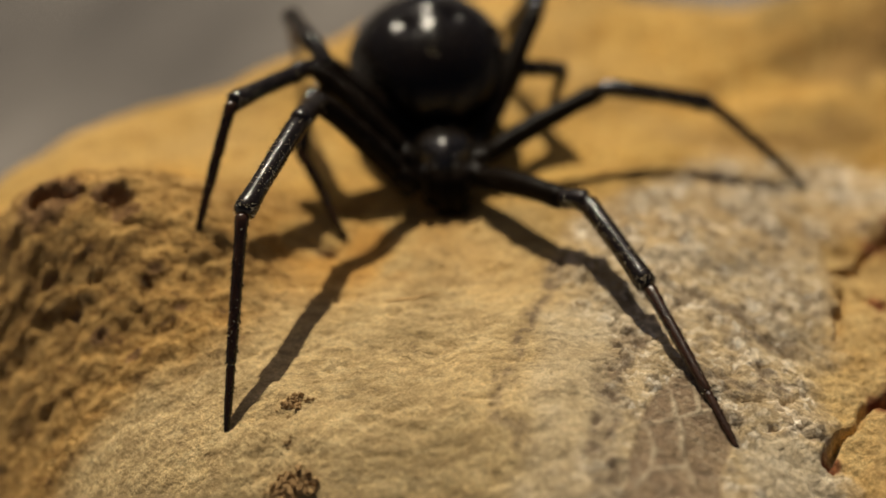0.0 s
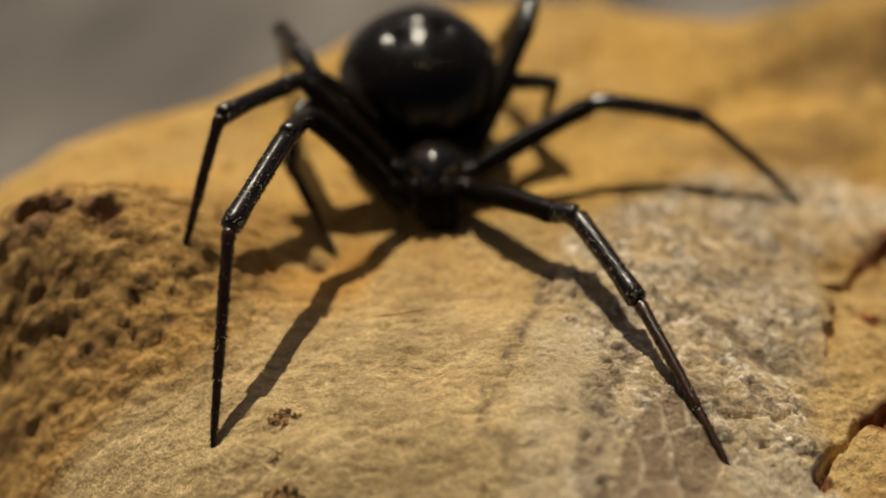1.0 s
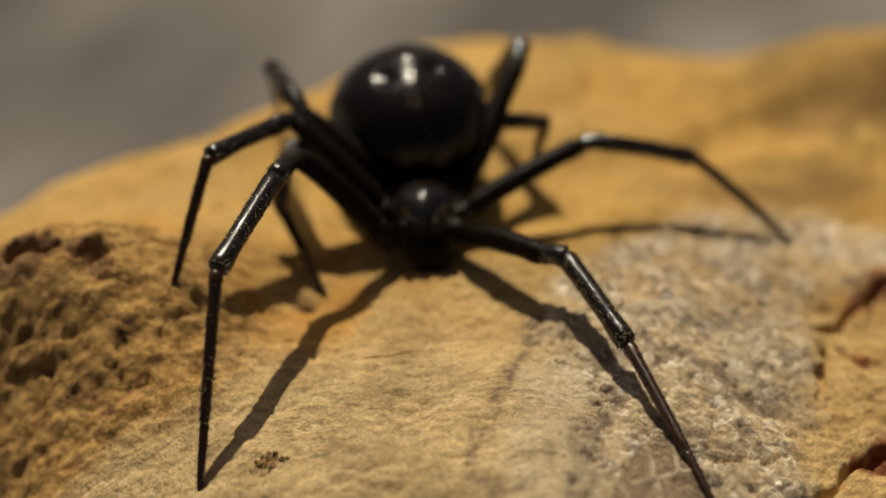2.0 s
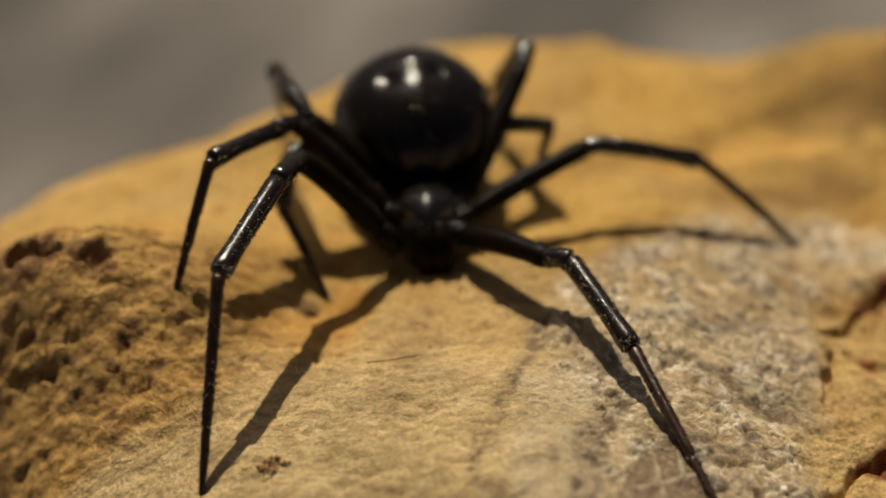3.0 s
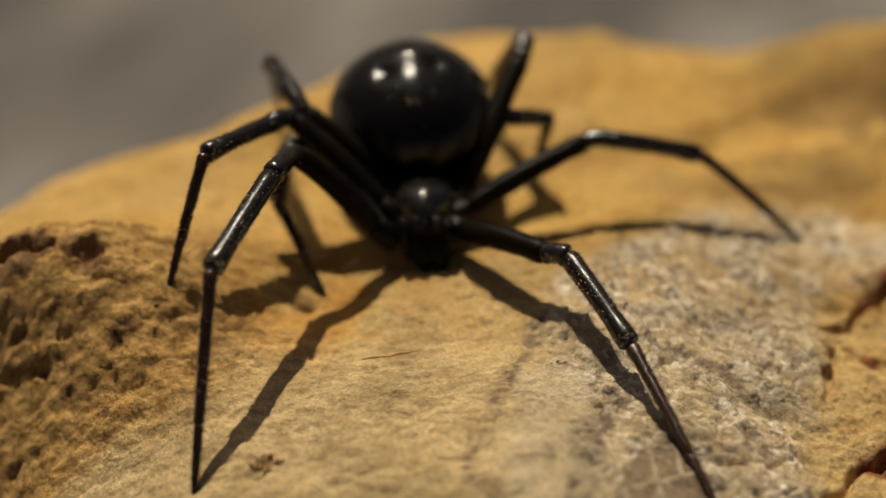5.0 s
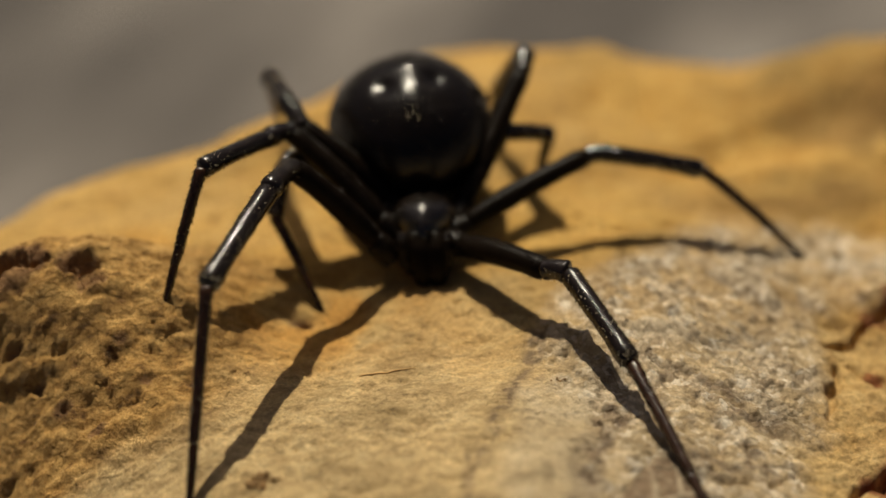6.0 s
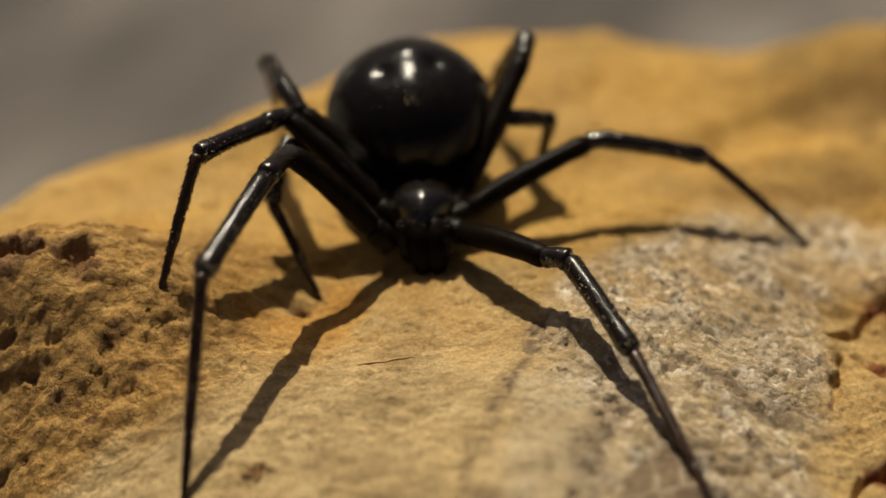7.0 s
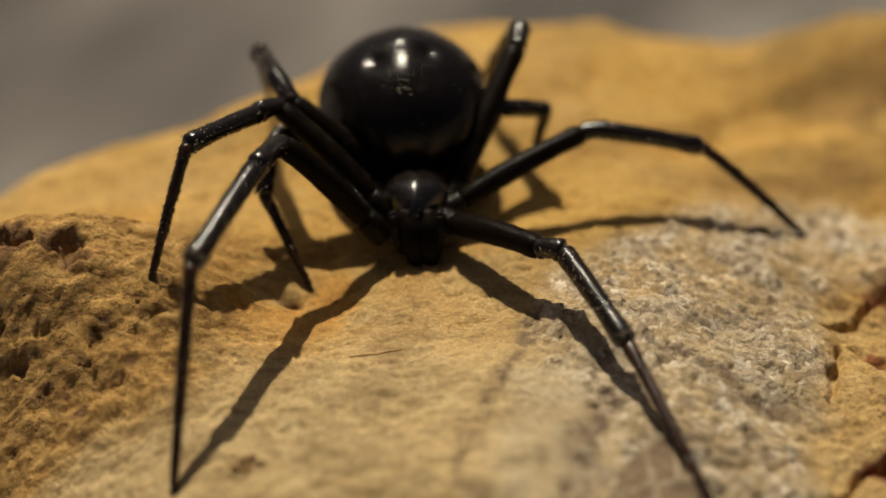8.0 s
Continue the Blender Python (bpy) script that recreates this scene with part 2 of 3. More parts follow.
def inside_of(x, y, corners):
    """Depth in mm inside a ring of corners given clockwise, below zero outside."""
    depth = np.full(np.shape(x), 1e9)
    for (ax, ay), (bx, by) in zip(corners, corners[1:] + corners[:1]):
        depth = np.minimum(depth, ((x - ax) * (by - ay) - (y - ay) * (bx - ax)) / math.hypot(bx - ax, by - ay))
    return depth


def worley(x, y, size, seed):
    """Nearest and second nearest distance to scattered points, in cells."""
    jx, jy = lattice(seed, 0, 2)
    u, v = x / size + 500.0, y / size + 500.0
    i, j = np.floor(u).astype(int), np.floor(v).astype(int)
    first, second = np.full(np.shape(x), 9.0), np.full(np.shape(x), 9.0)
    for a in (-1, 0, 1):
        for b in (-1, 0, 1):
            d = np.hypot(i + a + jx[(i + a) % 257, (j + b) % 257] - u, j + b + jy[(i + a) % 257, (j + b) % 257] - v)
            second = np.minimum(second, np.maximum(first, d))
            first = np.minimum(first, d)
    return first, second


def lumps(x, y, size, seed):
    """Rounded grains of that size in mm, 0 in the joints, with a height of its own for each."""
    jx, jy, tall = lattice(seed, 0, 3)
    u, v = x / size + 500.0, y / size + 500.0
    i, j = np.floor(u).astype(int), np.floor(v).astype(int)
    best, own = np.full(np.shape(x), 9.0), np.zeros(np.shape(x))
    for a in (-1, 0, 1):
        for b in (-1, 0, 1):
            k, m = (i + a) % 257, (j + b) % 257
            d = np.hypot(i + a + jx[k, m] - u, j + b + jy[k, m] - v)
            own = np.where(d < best, tall[k, m], own)
            best = np.minimum(best, d)
    return np.sqrt(np.clip(1 - best**2, 0, 1)) * 0.7 + own * 0.6


def facets(x, y, size, seed):
    """Flat grains of that size in mm, each with a height and a tilt of its own."""
    jx, jy, tall, tx, ty = lattice(seed, 0, 5)
    u, v = x / size + 500.0, y / size + 500.0
    i, j = np.floor(u).astype(int), np.floor(v).astype(int)
    best, own = np.full(np.shape(x), 9.0), np.zeros(np.shape(x))
    for a in (-1, 0, 1):
        for b in (-1, 0, 1):
            k, m = (i + a) % 257, (j + b) % 257
            du, dv = u - i - a - jx[k, m], v - j - b - jy[k, m]
            d = np.hypot(du, dv)
            own = np.where(d < best, tall[k, m] + du * (2.4 * tx[k, m] - 1.2) + dv * (2.4 * ty[k, m] - 1.2), own)
            best = np.minimum(best, d)
    return own


def rock_masks(x, y):
    """Where the rock's kinds of surface and its painted shade lie, each from 0 to 1."""
    w = fbm(x, y, 9, 3, 4) * 2.2
    w2 = fbm(x, y, 4, 13, 3) * 1.0
    ochre = smooth(-14, 3, y + 3.5 * smooth(0, -10, x) - 0.10 * np.abs(x + 8) + w * 1.4)
    east = 27.4 - 0.12 * np.maximum(0, -(y + 6)) + w * 0.5 + w2 * 1.3
    chips = smooth(-1.5, 1.5, x - east) * smooth(5, 1, y + w2)
    ochre = np.maximum(ochre, chips * 0.45)
    edge = np.maximum(x + 14.5 - 0.25 * (y + 10), -14.5 - y - 0.15 * (x + 20) - 0.9 * np.maximum(0, -(x + 22.5)))
    pitted = smooth(2.2, -2.2, edge + w * 0.9 + w2) * smooth(4, -3, y + w2 + 0.1 * x)
    pitted = np.maximum(pitted, 0.45 * chips * smooth(-0.5, 0.5, w2))
    west = 9.4 + 0.10 * (y + 10) + 0.75 * np.maximum(0, y + 3)
    inside = smooth(-2.0, 2.5, x - west + w * 0.9 + w2) * (1 - chips) * smooth(11, 6, y - 0.1 * x + w + w2)
    speck = smooth(-0.35, 0.35, fbm(x, y, 2.0, 31, 4, 0.6))
    plate = inside_of(x + w2 * 0.6, y + w2 * 0.6, PLATE)
    plum = smooth(-0.15, 0.15, plate) * (0.85 + 0.15 * speck)
    quartz = inside * (0.55 + 0.45 * speck) * (1 - 0.4 * plum)
    # smooth pale ground between the two dark bands, and the flat pale corner by the cracks
    pale = smooth(-1.2, 1.2, x - 3.6 - 0.12 * (y + 25) + w2) * smooth(1.2, -1.2, x - 9.6 + w2) * smooth(-11, -15, y + w2)
    flat = smooth(1.1, 0.8, np.hypot((x - 21.6) / 3.6, (y + 27.5) / 3.2) + w2 * 0.12)
    pale = np.maximum(0.5 * pale, 0.7 * flat)
    rust_and_shade = np.zeros_like(x)
    for cx, cy, r in ((32.6, 0.4, 1.9), (35.0, 3.0, 2.2), (29.6, -19.2, 1.5), (32.0, -18.0, 2.4), (24.8, -25.2, 0.8), (31.0, -7.6, 1.0)):
        rust_and_shade = np.maximum(rust_and_shade, smooth(1.0, 0.6, np.hypot(x - cx, y - cy) / r + w2 * 0.2))
    # shade inside the hollows, painted as dark brown through the two masks below
    cave_shade = np.zeros_like(x)
    for cx, cy, wide in CAVES:
        cave_shade = np.maximum(cave_shade, smooth(1.3, 0.5, np.hypot((x - cx) / wide, (y - cy) / (wide * 0.55)) + w2 * 0.5))
    bits = smooth(-0.4, 0.2, fbm(x, y, 0.9, 39, 3))
    vein = np.zeros_like(x)
    for points in VEINS:
        vein = np.maximum(vein, smooth(0.24, 0.07, line_gap(x + w2 * 0.35, y + w2 * 0.35, points)))
    near, far = worley(x + w2 * 0.35, y + w2 * 0.35, 1.6, 5)
    vein = np.maximum(vein, 0.5 * smooth(0.10, 0.03, far - near))
    vein = vein * smooth(-0.1, 0.3, plate) * (0.55 + 0.45 * bits)
    vein = np.maximum(vein, 0.75 * smooth(0.35, 0.7, hump(x, y, 14.9, -7.3, 2.0, 1.1, 20) + w2 * 0.15))
    dots = smooth(-0.15, 0.25, fbm(x, y, 0.9, 37, 3, 0.65))
    band = line_gap(x + w2 * 0.7, y + w2 * 0.7, BAND)
    seam_and_shade = smooth(1.0, 0.3, band) * (0.25 + 0.55 * dots) * (0.75 + 0.25 * smooth(-22, -14, y))
    rim = smooth(1.4, 0.6, line_gap(x + w2 * 0.6, y + w2 * 0.6, RIM)) * (0.32 + 0.6 * dots)
    streak = smooth(-0.2, 0.45, fbm(0.77 * x - 0.64 * y, 2.2 * (0.64 * x + 0.77 * y), 2.4, 83, 4, 0.6))
    dusk = np.maximum(hump(x, y, 20.5, -13.6, 4.5, 2.2, -38), hump(x, y, 21.5, -19.6, 6.0, 2.8, -15))
    dusk = np.maximum(dusk, 0.5 * hump(x, y, 22, -2, 9, 7)) * streak
    seam_and_shade = np.clip(np.maximum(np.maximum(seam_and_shade, rim), 0.95 * dusk * (1 - chips)) + 0.6 * cave_shade, 0, 1)
    rust_and_shade = np.maximum(rust_and_shade, 0.35 * cave_shade)
    orange = np.clip(0.75 * hump(x, y, -9, -4, 10, 6, 20) + 0.35 * hump(x, y, -22, 4, 9, 5) + w * 0.04, 0, 1) * smooth(-0.6, 0.4, w2)
    # bands where shade on the right ridge's front slopes is painted into the colour
    ridge_shade = np.clip(hump(x, y, 34, 20, 11, 3.6, 28) + hump(x, y, 42, 30, 12, 4, 25) + 0.7 * hump(x, y, 26, 13, 9, 2, 12), 0, 1) * smooth(-1.2, 0.8, w)
    return dict(orange=orange, ochre=ochre, pitted=pitted, quartz=quartz, plum=plum, rust_and_shade=rust_and_shade, vein=vein, chips=chips, seam_and_shade=seam_and_shade, pale=pale, ridge_shade=ridge_shade)


def rock_height(x, y, fine=True):
    """Height of the rock's top in mm."""
    X, Y = x / 30, y / 30
    z = 0.24 + 0.14 * X - 1.41 * Y - 3.0 * X * X - 0.43 * X * Y - 1.04 * Y * Y
    z = z + 7.5 * hump(x, y, -28, -4, 12, 6.7) - 0.5 * hump(x, y, -25, -15, 8, 6)
    z = z + 2.2 * hump(x, y, -34, -3, 5, 4.5)
    z = z - 1.5 * hump(x, y, -9, -3, 6, 5) + 1.0 * hump(x, y, 15, -3, 7, 8) + 1.4 * hump(x, y, 6, -24, 9, 8)
    z = z + 0.8 * hump(x, y, 1, -1.5, 7, 4) - 1.5 * hump(x, y, 19.5, -28, 6, 6) - 0.7 * hump(x, y, -9, -8, 4, 4) + 0.6 * hump(x, y, 10, -9, 5, 5)
    z = z + 11.5 * hump(x, y, 47, 36, 15, 10, 25) + 2.0 * hump(x, y, 12, 30, 13, 8) - 0.9 * hump(x, y, 27, 26, 6, 9, -30) + 1.3 * hump(x, y, 31, 35, 8, 8)
    far = smooth(9, 20, y)
    z = z + far * (fbm(x, y, 12, 77, 3, 0.55) * 0.9 - 1.1 * smooth(3.6, 0.4, line_gap(x, y + fbm(x, y, 8, 79, 2), [(13, 15.5), (22, 19.5), (33, 26)])))
    # the front corner sinks away, the back rounds off along a slanting edge
    corner = np.maximum(0, -(x + 17) * 0.8 - (y + 15) * 0.6)
    z = z - 0.108 * corner**1.6 - 0.032 * np.maximum(0, corner - 7) ** 2
    z = z - 0.060 * smooth(10, -4, x) * np.maximum(0, -(y + 23.5)) ** 2 - 0.05 * smooth(19, 26, x) * np.maximum(0, -(y + 21)) ** 2
    back = np.minimum(40.0 - y, (0.62 * (x + 40.0) - (y - 11.5) + 4.0 * hump(x, 0, -33, 0, 7, 1) - 1.2 * hump(x, 0, -17, 0, 6, 1) + 3.0 * hump(x, 0, -1, 0, 8, 1)) * 0.82) + fbm(x, y, 14, 21, 3) * 1.2
    fall = np.maximum(0, 5.0 - back)
    z = z - 0.055 * fall**2 - 0.0022 * fall**3
    m = rock_masks(x, y)
    z = z - 0.9 * m["chips"]
    if not fine:
        return z
    z = z + fbm(x, y, 12, 41, 3) * 0.30
    calm = 1 - 0.75 * np.maximum(m["plum"], m["pale"])
    z = z + fbm(x, y, 3.0, 43, 4, 0.55) * (0.08 + 0.12 * m["pitted"] + 0.16 * m["quartz"] * calm + 0.16 * m["chips"])
    # crumbly lumps and ledges on the pitted slope, shallow dents on the smooth front
    bend = fbm(x, y, 2.5, 45, 3) * 0.7
    ledge = fbm(x * 0.62, y * 1.15, 1.6, 47, 4, 0.78)
    crust = lumps(x * 0.62 + bend, y * 1.4 + bend, 1.5, 91) * 0.70 + lumps(x * 0.7 - bend, y * 1.4 + bend, 0.75, 93) * 0.38
    z = z + (ledge * 0.20 + (crust - 0.6) * (0.55 + 0.5 * smooth(-0.5, 0.6, fbm(x, y, 6, 95, 2)))) * m["pitted"]
    dent = np.clip(fbm(x * 0.7, y * 1.2, 1.2, 59, 4, 0.6) - 0.30, 0, 1)
    z = z - dent * (0.34 * calm) + fbm(x * 0.8, y * 1.2, 0.8, 67, 2) * 0.07
    # slanting crystals
    u, v = 0.77 * x - 0.64 * y, 0.64 * x + 0.77 * y
    crystal = facets(u * 0.55 + bend * 0.4, v + bend * 0.4, 0.8, 97) * 0.30 + facets(u * 0.5 - bend * 0.3, v + bend * 0.3, 1.9, 101) * 0.22 + np.abs(fbm(x, y, 1.2, 53, 4, 0.6)) * 0.16
    z = z + (crystal - 0.3) * np.clip(m["quartz"] * calm + 0.5 * m["seam_and_shade"], 0, 1) + np.abs(fbm(x, y, 1.2, 53, 4, 0.6)) * 0.2 * m["chips"]
    z = z - 0.22 * m["plum"] + 0.16 * m["vein"] - 0.12 * m["seam_and_shade"]
    for points, wide, deep in CRACKS:
        gap = line_gap(x + fbm(x, y, 2, 61, 2) * 0.45, y + fbm(x, y, 2, 63, 2) * 0.45, points)
        z = z - deep * smooth(wide, wide * 0.3, gap)
    rough = fbm(x, y, 2.0, 99, 4, 0.65) * 0.55
    for cx, cy, wide in CAVES:
        z = z - 0.85 * wide * smooth(1.3, 0.25, np.hypot((x - cx) / wide, (y - cy) / (wide * 0.42)) + rough)
    for cx, cy, wide, deep in ((-10.4, -4.0, 1.1, 0.6), (33.4, 1.2, 1.8, 1.6), (30.6, -18.6, 1.9, 1.6)):
        z = z - deep * hump(x, y, cx, cy, wide, wide * 0.6)
    return z


def spread(low, high, inner_low, inner_high, step, outer):
    """Grid lines that are close together in the middle and wider outside."""
    return np.concatenate([np.arange(low, inner_low, outer), np.arange(inner_low, inner_high, step), np.arange(inner_high, high + outer, outer)])


def build_rock():
    xs, ys = spread(-75, 85, -38, 40, 0.19, 1.0), spread(-75, 60, -34, 30, 0.19, 0.8)
    gx, gy = np.meshgrid(xs, ys)
    z = rock_height(gx, gy)
    # outside the worn top the flanks go down to the ground
    rim = np.maximum(np.maximum(-gx - 46, gx - 56), np.maximum(-gy - 46, gy - 38)) + fbm(gx, gy, 20, 71, 3) * 3
    z = np.maximum(z - 0.10 * np.maximum(0, rim) ** 2, -62 + fbm(gx, gy, 15, 73, 3))
    flat = np.stack([gx.ravel(), gy.ravel(), z.ravel()], 1) * MM
    nx, ny = len(xs), len(ys)
    k = np.arange(nx * ny).reshape(ny, nx)
    faces = np.stack([k[:-1, :-1], k[:-1, 1:], k[1:, 1:], k[1:, :-1]], -1).reshape(-1, 4)
    # skirt and underside
    ring = np.concatenate([k[0, :], k[1:, -1], k[-1, -2::-1], k[-2:0:-1, 0]])
    low = flat[ring].copy()
    low[:, 2] = -64.0 * MM
    base = len(flat)
    flat = np.concatenate([flat, low])
    n = np.arange(len(ring))
    skirt = np.stack([ring[n], base + n, base + (n + 1) % len(ring), ring[(n + 1) % len(ring)]], -1)
    me = bpy.data.meshes.new("rock")
    me.from_pydata(flat.tolist(), [], faces.tolist() + skirt[:, ::-1].tolist() + [[int(base + v) for v in n]])
    masks = rock_masks(gx, gy)
    for key in ("orange", "ochre", "pitted", "quartz", "plum", "rust_and_shade", "vein", "seam_and_shade", "chips", "pale", "ridge_shade"):
        values = np.zeros(len(flat), np.float32)
        values[:base] = masks[key].ravel()
        me.attributes.new(key, "FLOAT", "POINT").data.foreach_set("value", values)
    me.polygons.foreach_set("use_smooth", [True] * len(me.polygons))
    me.materials.append(ROCK)
    me.update()
    return tagged(new("rock", me), "weathered ochre sandstone rock with a grey quartz patch", "rock")


def build_ground():
    bm = bmesh.new()
    bmesh.ops.create_grid(bm, x_segments=60, y_segments=60, size=1.0)
    for v in bm.verts:
        v.co.x, v.co.y = math.copysign(abs(v.co.x) ** 4, v.co.x) * 400, math.copysign(abs(v.co.y) ** 4, v.co.y) * 400
    me = bpy.data.meshes.new("ground")
    bm.to_mesh(me)
    bm.free()
    me.materials.append(GROUND)
    ob = new("ground", me)
    ob.location.z = -0.0635
    return tagged(ob, "grey weathered concrete ground", "ground", kind="structure")


def top(x, y):
    return float(rock_height(np.array([x], float), np.array([y], float))[0])


build_ground()
build_rock()


# ---- the spider ----
def ring_tube(points, radii, sides=16):
    """A round tube through points, closed and rounded by its radii."""
    bm = bmesh.new()
    points = [Vector(p) for p in points]
    rows, side = [], None
    for k, p in enumerate(points):
        way = (points[min(k + 1, len(points) - 1)] - points[max(k - 1, 0)]).normalized()
        if side is None:
            side = way.orthogonal().normalized()
        side = (side - way * side.dot(way)).normalized()
        up = way.cross(side)
        rows.append([bm.verts.new(p + (side * math.cos(a) + up * math.sin(a)) * radii[k]) for a in (2 * math.pi * i / sides for i in range(sides))])
    for a, b in zip(rows, rows[1:]):
        for i in range(sides):
            bm.faces.new((a[i], a[(i + 1) % sides], b[(i + 1) % sides], b[i]))
    bm.faces.new(rows[0][::-1])
    bm.faces.new(rows[-1])
    return bm


def bristle(bm, root, way, length, thick):
    side = way.orthogonal().normalized() * thick
    turn = way.cross(side)
    ring = [bm.verts.new(root + side * math.cos(a) + turn * math.sin(a)) for a in (0, 2.1, 4.2)]
    tip = bm.verts.new(root + way * length)
    for i in range(3):
        bm.faces.new((ring[i], ring[(i + 1) % 3], tip))


def speck(bm, place, size, rng):
    """A tiny uneven grain with eight faces."""
    tips = [bm.verts.new(place + Vector(d) * size * rng.uniform(0.6, 1.2)) for d in ((1, 0, 0), (-1, 0, 0), (0, 1, 0), (0, -1, 0), (0, 0, 1), (0, 0, -1))]
    for i, j, k in ((0, 2, 4), (2, 1, 4), (1, 3, 4), (3, 0, 4), (2, 0, 5), (1, 2, 5), (3, 1, 5), (0, 3, 5)):
        bm.faces.new((tips[i], tips[j], tips[k]))


# scatters pale specks along a segment in place of bristle glints
def glints_along(bm, a, b, radius, count, rng):
    axis = (b - a).normalized()
    side = axis.orthogonal().normalized()
    for _ in range(count):
        s, ang = rng.uniform(0, 1) ** 0.6, rng.uniform(0, 2 * math.pi)
        out = side * math.cos(ang) + axis.cross(side) * math.sin(ang)
        speck(bm, a.lerp(b, s) + Vector((0, 0, 0.10)) + out * radius, rng.choice((0.018, 0.025, 0.035, 0.055)), rng)


def segment(a, b, profile, bend=0.0, hairs=0, hair=0.5, rng=random, coat=None):
    """A leg segment from a to b in mm: radius profile [(share, radius)], bowed upwards by bend. Its bristles go into coat."""
    a, b = Vector(a), Vector(b)
    a = a - (b - a).normalized() * 0.12
    span = b - a
    up = Vector((0, 0, 1))
    up = (up - span.normalized() * up.dot(span.normalized())).normalized()
    shares = [0.0, 0.015, 0.04] + [0.04 + 0.92 * k / 13 for k in range(1, 13)] + [0.96, 0.985, 1.0]
    at, size = [p[0] for p in profile], [p[1] for p in profile]
    points, radii = [], []
    for s in shares:
        rad = float(np.interp(s, at, size)) * (0.62 if s in (0.0, 1.0) else 0.92 if s in (0.015, 0.985) else rng.uniform(0.985, 1.015))
        points.append(a + span * s + up * bend * 4 * s * (1 - s))
        radii.append(rad)
    axis = span.normalized()
    side = axis.orthogonal().normalized()
    for _ in range(hairs if coat else 0):
        s = rng.uniform(0.03, 0.99)
        ang = rng.uniform(0, 2 * math.pi)
        out = side * math.cos(ang) + axis.cross(side) * math.sin(ang)
        root = a + span * s + up * bend * 4 * s * (1 - s) + out * float(np.interp(s, at, size)) * 0.95
        way = (out * rng.uniform(0.35, 0.9) + axis).normalized()
        bristle(coat, root, way, hair * rng.uniform(0.5, 1.2), rng.uniform(0.016, 0.042))
    return ring_tube(points, radii)


# joints in mm: hip, end of femur, end of patella, end of tibia, foot
LEGS = [
    ((-4.30, -0.10, 2.60), (-10.64, -0.20, 9.93), (-12.00, -4.76, 11.25), (-15.50, -14.10, 10.10), (-16.64, -23.07, -1.85), 1.00, 0.70),
    ((-3.80, 1.90, 3.00), (-11.32, 5.70, 9.12), (-12.70, 3.70, 9.90), (-16.92, -2.30, 11.32), (-19.66, -7.29, 2.94), 0.92, 0.70),
    ((-3.50, 3.50, 3.00), (-11.24, 5.96, 6.75), (-12.05, 4.60, 5.98), (-12.50, 2.40, 3.75), (-8.85, -2.89, -0.93), 0.85, 0.62),
    ((-3.20, 4.70, 3.00), (-10.54, 6.56, 9.00), (-11.58, 8.27, 9.80), (-13.50, 14.40, 8.35), (-13.36, 20.63, -1.20), 0.95, 0.65),
    ((0.60, 0.50, 2.90), (7.34, -5.60, 5.00), (8.81, -6.45, 5.42), (12.90, -13.75, 3.30), (18.19, -25.63, -1.22), 1.00, 0.67),
    ((0.80, 2.10, 2.80), (10.81, 7.58, 5.70), (12.66, 7.66, 5.80), (19.78, 8.44, 3.85), (27.72, 5.98, -2.58), 0.90, 0.70),
    ((0.90, 3.30, 3.00), (4.30, 9.70, 6.15), (5.30, 9.80, 6.40), (8.22, 11.00, 5.30), (7.18, 12.11, -0.65), 0.85, 0.62),
    ((1.50, 4.50, 3.00), (5.95, 13.30, 9.65), (6.20, 14.90, 10.15), (4.40, 18.60, 4.60), (2.60, 21.50, -0.40), 0.95, 0.65),
]


